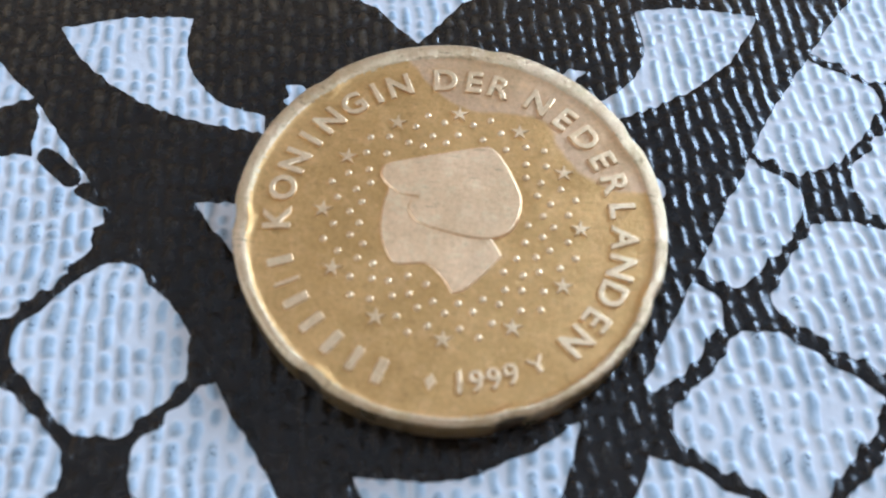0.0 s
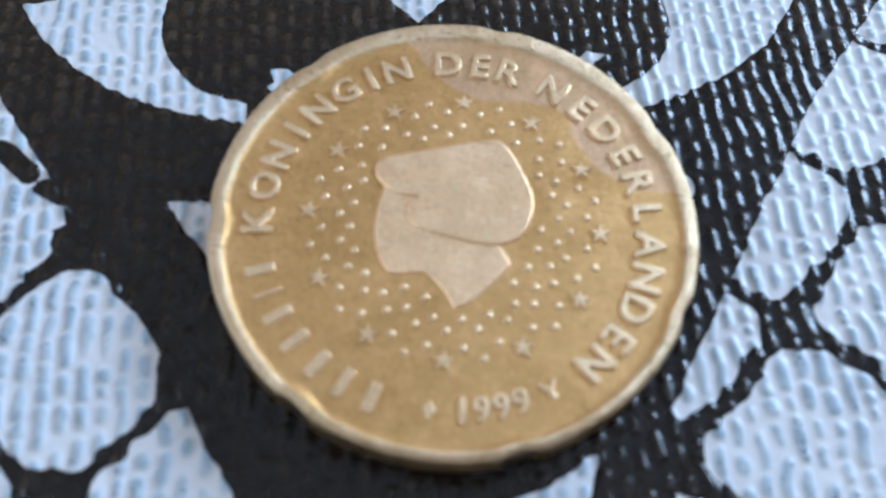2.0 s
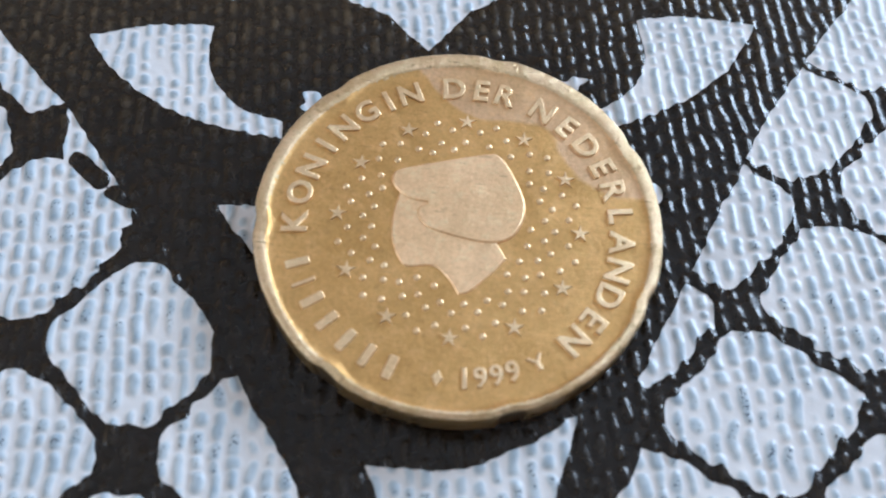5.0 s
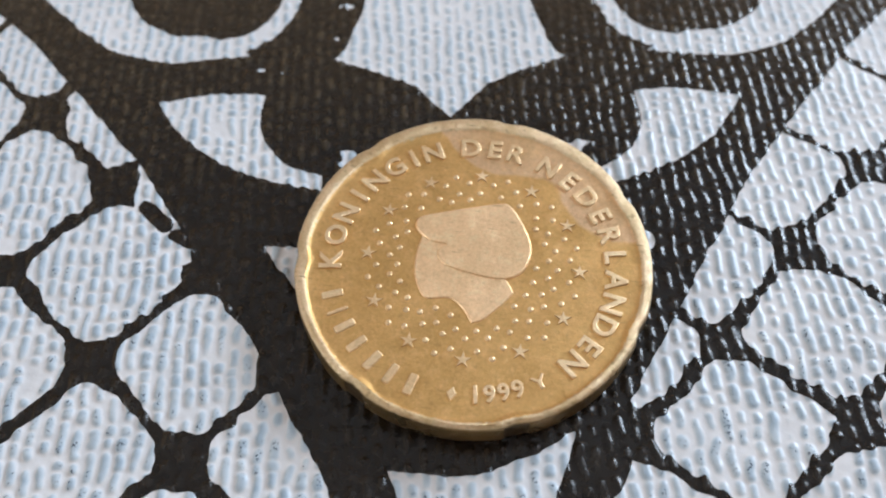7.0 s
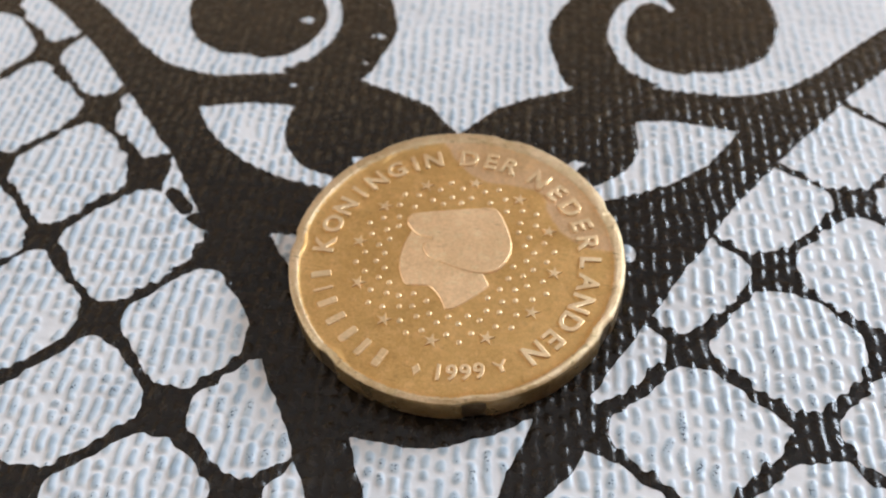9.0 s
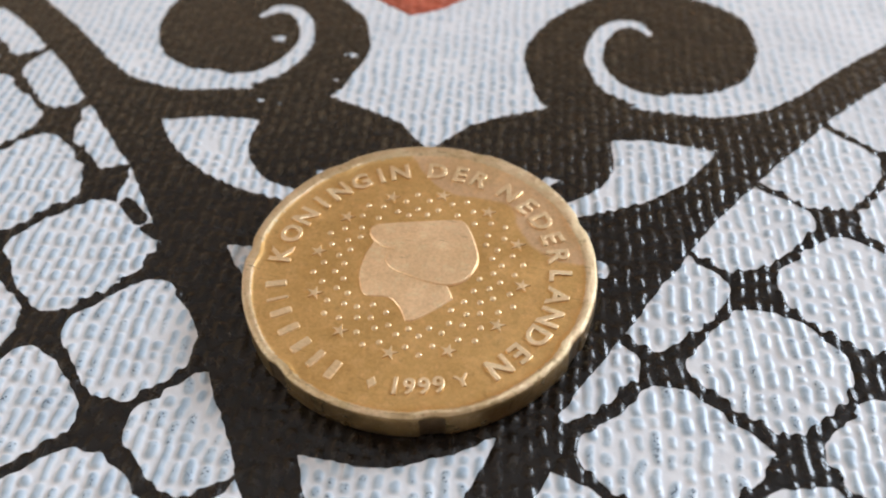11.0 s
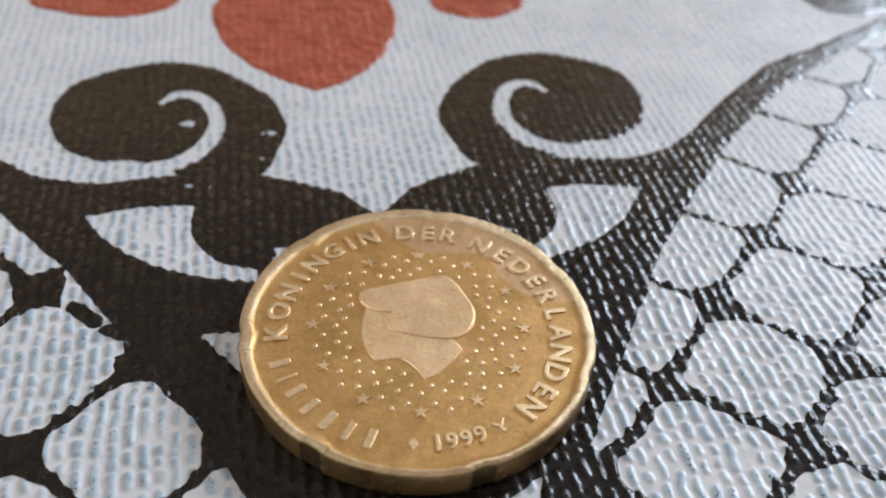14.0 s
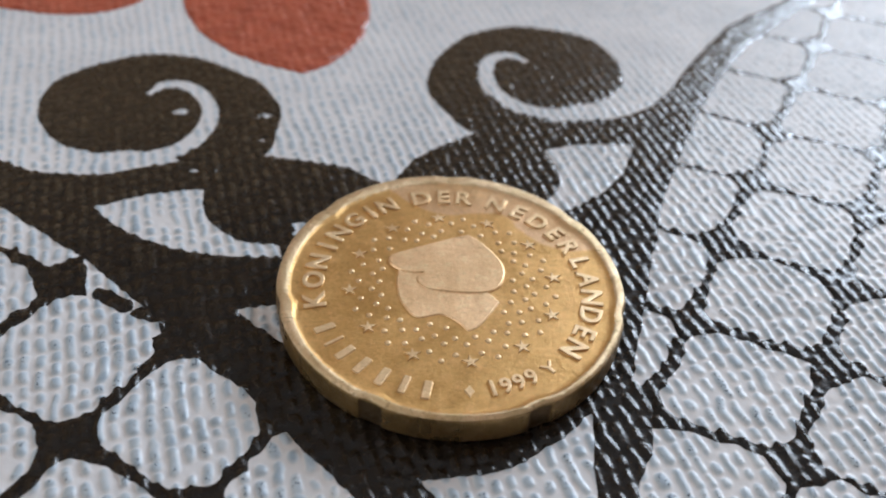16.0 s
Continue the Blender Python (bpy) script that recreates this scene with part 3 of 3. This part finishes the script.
def dip(deg, half):
    """How deep a point of the rim lies in the nearest notch, 0 to 1."""
    d = min(abs((deg - n + 180) % 360 - 180) for n in NOTCHES)
    return math.cos(min(d / half, 1) * math.pi / 2) ** 2


def recess(deg):
    """The same on the coin's edge, where a notch has a flat floor and steep sides."""
    d = min(abs((deg - n + 180) % 360 - 180) for n in NOTCHES)
    return 1 - min(max((d - 3.1) / 1.1, 0), 1)


def coin_body():
    """inset, height and which outline a ring follows: 0 the edge, 1 the rim's shoulder, 2 its inner foot, 3 the field."""
    bm = bmesh.new()
    seg = 720
    rings = [(0.34, 0.0, 0), (0.10, 0.05, 0), (0.0, 0.20, 0), (0.0, 0.62, 0), (0.0, 1.10, 0), (0.0, 1.62, 0), (0.015, 1.82, 1), (0.05, 1.94, 1), (0.11, 2.04, 1), (0.18, 2.10, 1),
             (0.26, 2.13, 1), (0.60, 2.14, 2), (0.68, 2.12, 2), (0.77, 2.07, 2), (0.87, 2.02, 2), (1.0, 1.99, 2), (1.3, FIELD_Z, 3)]
    loops = []
    for inset, z, follows in rings:
        loop = []
        for k in range(seg):
            deg = k * 360 / seg
            r = COIN_R - inset
            sx, sy = math.sin(radians(deg)), math.cos(radians(deg))
            wob = 0.03 * noise.noise((sx * 3, sy * 3, inset)) + 0.016 * noise.noise((sx * 22, sy * 22, inset * 4)) + 0.030 * noise.noise((sx * 90, sy * 90, inset * 9))
            lift = 0
            if follows == 0:
                r -= 0.13 * recess(deg) - wob * 0.5
            elif follows == 1:
                r -= 0.16 * dip(deg, 6.0) - wob * 0.7
                lift = 0.5 * wob
            elif follows == 2:
                r -= 0.25 * dip(deg, 8) - wob * 2
                lift = 0.4 * wob if z > 2.05 else 0
            x, y = clockwise(deg, r)
            if follows >= 2:
                x, y = x + OFF_X, y + OFF_Y
            loop.append(bm.verts.new((x * MM, y * MM, (z + lift) * MM)))
        loops.append(loop)
    for a, b in zip(loops, loops[1:]):
        for k in range(seg):
            bm.faces.new((a[k], b[k], b[(k + 1) % seg], a[(k + 1) % seg]))
    inner = loops[-1]
    for r in (7.0, 3.5):
        nxt = [bm.verts.new((*(MM * c for c in struck(k * 360 / seg, r)), FIELD_Z * MM)) for k in range(0, seg)]
        for k in range(seg):
            bm.faces.new((inner[k], nxt[k], nxt[(k + 1) % seg], inner[(k + 1) % seg]))
        inner = nxt
    bm.faces.new(inner[::-1])
    bm.faces.new(loops[0])
    bmesh.ops.recalc_face_normals(bm, faces=bm.faces)
    return bm


def plate(bm, points, z0, z1, bevel, lean=0.0):
    """A flat-topped relief plate with a rounded shoulder over an outline (counter-clockwise)."""
    p = np.array(points)
    t = np.roll(p, -1, 0) - np.roll(p, 1, 0)
    nrm = np.stack([-t[:, 1], t[:, 0]], -1) / (np.linalg.norm(t, axis=1)[:, None] + 1e-9)
    area = np.sum(p[:, 0] * np.roll(p[:, 1], -1) - np.roll(p[:, 0], -1) * p[:, 1])
    nrm *= 1 if area > 0 else -1
    loops = []
    for inset, z in ((-lean, z0), (0, z0 + (z1 - z0) * 0.6), (bevel * 0.4, z1 - (z1 - z0) * 0.12), (bevel, z1)):
        loops.append([bm.verts.new((x * MM, y * MM, z * MM)) for x, y in p + nrm * inset])
    for a, b in zip(loops, loops[1:]):
        for k in range(len(a)):
            bm.faces.new((a[k], a[(k + 1) % len(a)], b[(k + 1) % len(a)], b[k]))
    bm.faces.new(loops[-1])
    return bm


def relief():
    """The plain raised emblem in the middle: a lower plate and a rounded upper one."""
    bm = bmesh.new()
    plate(bm, LOWER, FIELD_Z - 0.02, FIELD_Z + 0.09, 0.07, 0.05)
    plate(bm, UPPER, FIELD_Z + 0.02, FIELD_Z + 0.17, 0.10, 0.05)
    bmesh.ops.recalc_face_normals(bm, faces=bm.faces)
    return bm


LOWER = np.vstack([curve([(-3.4, 1.6), (-3.62, 0.3), (-3.55, -1.1), (-3.15, -2.2), (-2.55, -2.8), (-1.2, -2.66), (-0.35, -3.25), (0.3, -4.19)], 6)[:-1],
                   curve([(0.3, -4.19), (0.9, -3.95), (1.9, -2.9), (2.68, -1.92)], 5)[:-1], curve([(2.68, -1.92), (2.1, -1.0), (0, 1.5), (-3.4, 1.6)], 5)[:-1]])
UPPER = curve([(-3.87, 2.3), (-3.75, 2.95), (-2.9, 3.33), (-0.8, 3.97), (1.2, 4.53), (1.95, 4.5), (2.72, 3.5), (3.5, 1.8), (3.52, 0.6), (3.05, -0.45), (2.25, -0.95),
               (1.2, -1.04), (-0.36, -0.78), (-1.7, -0.38), (-2.28, 0.3), (-2.2, 0.85), (-1.85, 1.12), (-2.75, 1.25), (-3.4, 1.7)], 6, True)


LOWER, UPPER = LOWER * DESIGN + (OFF_X, OFF_Y), UPPER * DESIGN + (OFF_X, OFF_Y)


def star():
    bm = bmesh.new()
    ring = [bm.verts.new((*(MM * c for c in clockwise(36 * k, 0.57 if k % 2 == 0 else 0.22)), -0.02 * MM)) for k in range(10)]
    mid = [bm.verts.new((*(MM * c for c in clockwise(36 * k, 0.51 if k % 2 == 0 else 0.185)), 0.095 * MM)) for k in range(10)]
    top = bm.verts.new((0, 0, 0.105 * MM))
    for k in range(10):
        bm.faces.new((ring[k], mid[k], mid[(k + 1) % 10], ring[(k + 1) % 10]))
        bm.faces.new((mid[k], top, mid[(k + 1) % 10]))
    bm.faces.new(ring)
    bmesh.ops.recalc_face_normals(bm, faces=bm.faces)
    return bm


def dot():
    bm = bmesh.new()
    last = None
    for r, z in ((0.205, -0.02), (0.18, 0.045), (0.125, 0.085), (0.06, 0.10)):
        loop = [bm.verts.new((*(MM * c for c in clockwise(30 * k, r)), z * MM)) for k in range(12)]
        if last:
            for k in range(12):
                bm.faces.new((last[k], loop[k], loop[(k + 1) % 12], last[(k + 1) % 12]))
        last = loop
    bm.faces.new(last)
    bmesh.ops.recalc_face_normals(bm, faces=bm.faces)
    return bm


GLYPHS = {}


def glyph(ch, high):
    """One raised character, high millimetres tall, centred."""
    if ch not in GLYPHS:
        fc = bpy.data.curves.new("glyph", "FONT")
        fc.body, fc.size, fc.extrude, fc.bevel_depth, fc.bevel_resolution, fc.offset, fc.resolution_u = ch, 1.0, 0.03, 0.03, 1, 0.004, 6
        tmp = bpy.data.objects.new("glyph", fc)
        scene.collection.objects.link(tmp)
        bpy.context.view_layer.update()
        me = bpy.data.meshes.new_from_object(tmp.evaluated_get(bpy.context.evaluated_depsgraph_get()))
        bpy.data.objects.remove(tmp)
        bpy.data.curves.remove(fc)
        co = np.empty(len(me.vertices) * 3, np.float32)
        me.vertices.foreach_get("co", co)
        co = co.reshape(-1, 3)
        lo, hi = co.min(0), co.max(0)
        co -= (lo + hi) / 2
        co[:, :2] *= high / (hi[1] - lo[1]) * MM
        co[:, 2] *= MM * 0.17 / (hi[2] - lo[2])
        me.vertices.foreach_set("co", co.ravel())
        me.update()
        me.materials.clear()
        me.materials.append(WORN)
        GLYPHS[ch] = me
    return GLYPHS[ch]


coin = tagged(new("coin"), "worn brass-coloured coin with seven edge notches on the tablecloth", "coin")
coin.matrix_world = pose(0, 0, 0, 0, 0, 0)
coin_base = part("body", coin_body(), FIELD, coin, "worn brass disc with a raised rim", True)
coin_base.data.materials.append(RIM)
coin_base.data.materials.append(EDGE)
coin_base.data.materials.append(NOTCH_DARK)
for poly in coin_base.data.polygons:
    x, y, z = poly.center
    if math.hypot(x - OFF_X * MM, y - OFF_Y * MM) < 0.01034:
        poly.material_index = 0
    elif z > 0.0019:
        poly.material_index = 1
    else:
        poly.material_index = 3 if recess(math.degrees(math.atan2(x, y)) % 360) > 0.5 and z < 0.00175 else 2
part("emblem", relief(), COPPERY, coin, "plain coppery raised emblem")
star_mesh = part("star", star(), WORN, coin)
dot_mesh = part("dot", dot(), WORN, coin, "", True)
spare = {"star": star_mesh, "dot": dot_mesh}


def put(kind, deg, r):
    x, y = struck(deg, r)
    ob = spare.pop(kind, None)
    if ob is None:
        ob = part_of(kind, {"star": star_mesh, "dot": dot_mesh}[kind].data, None, coin)
    ob.location = (x * MM, y * MM, FIELD_Z * MM)


for k in range(12):
    put("star", 30 * k, 6.67)
solid = np.vstack([LOWER]), np.vstack([UPPER])
for first, r in ((15, 6.65), (7.5, 6.09), (0, 5.28), (7.5, 4.76), (0, 3.95)):
    turn = 30 if r > 6.5 else 15
    for k in range(360 // turn):
        deg = first + turn * k
        x, y = struck(deg, r)
        if max(float(inside(s, np.array([x]), np.array([y]))[0]) for s in solid) < -0.45:
            put("dot", deg, r)

WORDS = (("KONINGIN", (265.6, 277.0, 288.2, 298.4, 308.2, 319.0, 328.4, 337.2)), ("DER", (354.0, 4.4, 13.9)),
         ("NEDERLANDEN", (28.9, 40.2, 50.7, 61.3, 71.4, 81.8, 92.4, 103.2, 113.7, 124.2, 134.0)))
for word, angles in WORDS:
    for ch, deg in zip(word, angles):
        ob = part_of("letter", glyph(ch, 1.42), None, coin, "raised letter " + ch)
        x, y = struck(deg, 8.97)
        ob.location, ob.rotation_euler = (x * MM, y * MM, (FIELD_Z + 0.045) * MM), (0, 0, -radians(deg))
for ch, deg in zip("1999", (173.9, 168.6, 163.1, 157.6)):
    ob = part_of("digit", glyph(ch, 1.12), None, coin, "raised digit " + ch)
    x, y = struck(deg, 8.82)
    ob.location, ob.rotation_euler = (x * MM, y * MM, (FIELD_Z + 0.045) * MM), (0, 0, radians(180 - deg))
for wide, deg in ((0.6, 198.6), (0.52, 207.2), (0.6, 216.0), (0.56, 225.3), (0.56, 234.4), (0.26, 241.6), (0.56, 249.4)):
    bm = bmesh.new()
    w, h, c = wide / 2.3, 0.66, 0.08
    plate(bm, [(-w, -h + c), (-w + c, -h), (w - c, -h), (w, -h + c), (w, h - c), (w - c, h), (-w + c, h), (-w, h - c)], -0.02, 0.10, 0.06, 0.03)
    bmesh.ops.recalc_face_normals(bm, faces=bm.faces)
    ob = part("bar", bm, WORN, coin, "plain raised bar")
    x, y = struck(deg, 8.97)
    ob.location, ob.rotation_euler = (x * MM, y * MM, FIELD_Z * MM), (0, 0, -radians(deg))
MARK_A = [(0, -0.45), (0.3, 0), (0.05, 0.42), (-0.28, 0.05)]
MARK_B = [(-0.12, -0.42), (0.12, -0.42), (0.13, 0), (0.45, 0.36), (0.3, 0.45), (0, 0.15), (-0.3, 0.45), (-0.45, 0.36), (-0.13, 0)]
for shape, deg in ((MARK_A, 182.9), (MARK_B, 148.8)):
    bm = plate(bmesh.new(), shape, -0.02, 0.08, 0.05, 0.02)
    bmesh.ops.recalc_face_normals(bm, faces=bm.faces)
    ob = part("mint_mark", bm, WORN, coin, "tiny raised mint mark")
    x, y = struck(deg, 8.85)
    ob.location, ob.rotation_euler = (x * MM, y * MM, FIELD_Z * MM), (0, 0, radians(180 - deg))
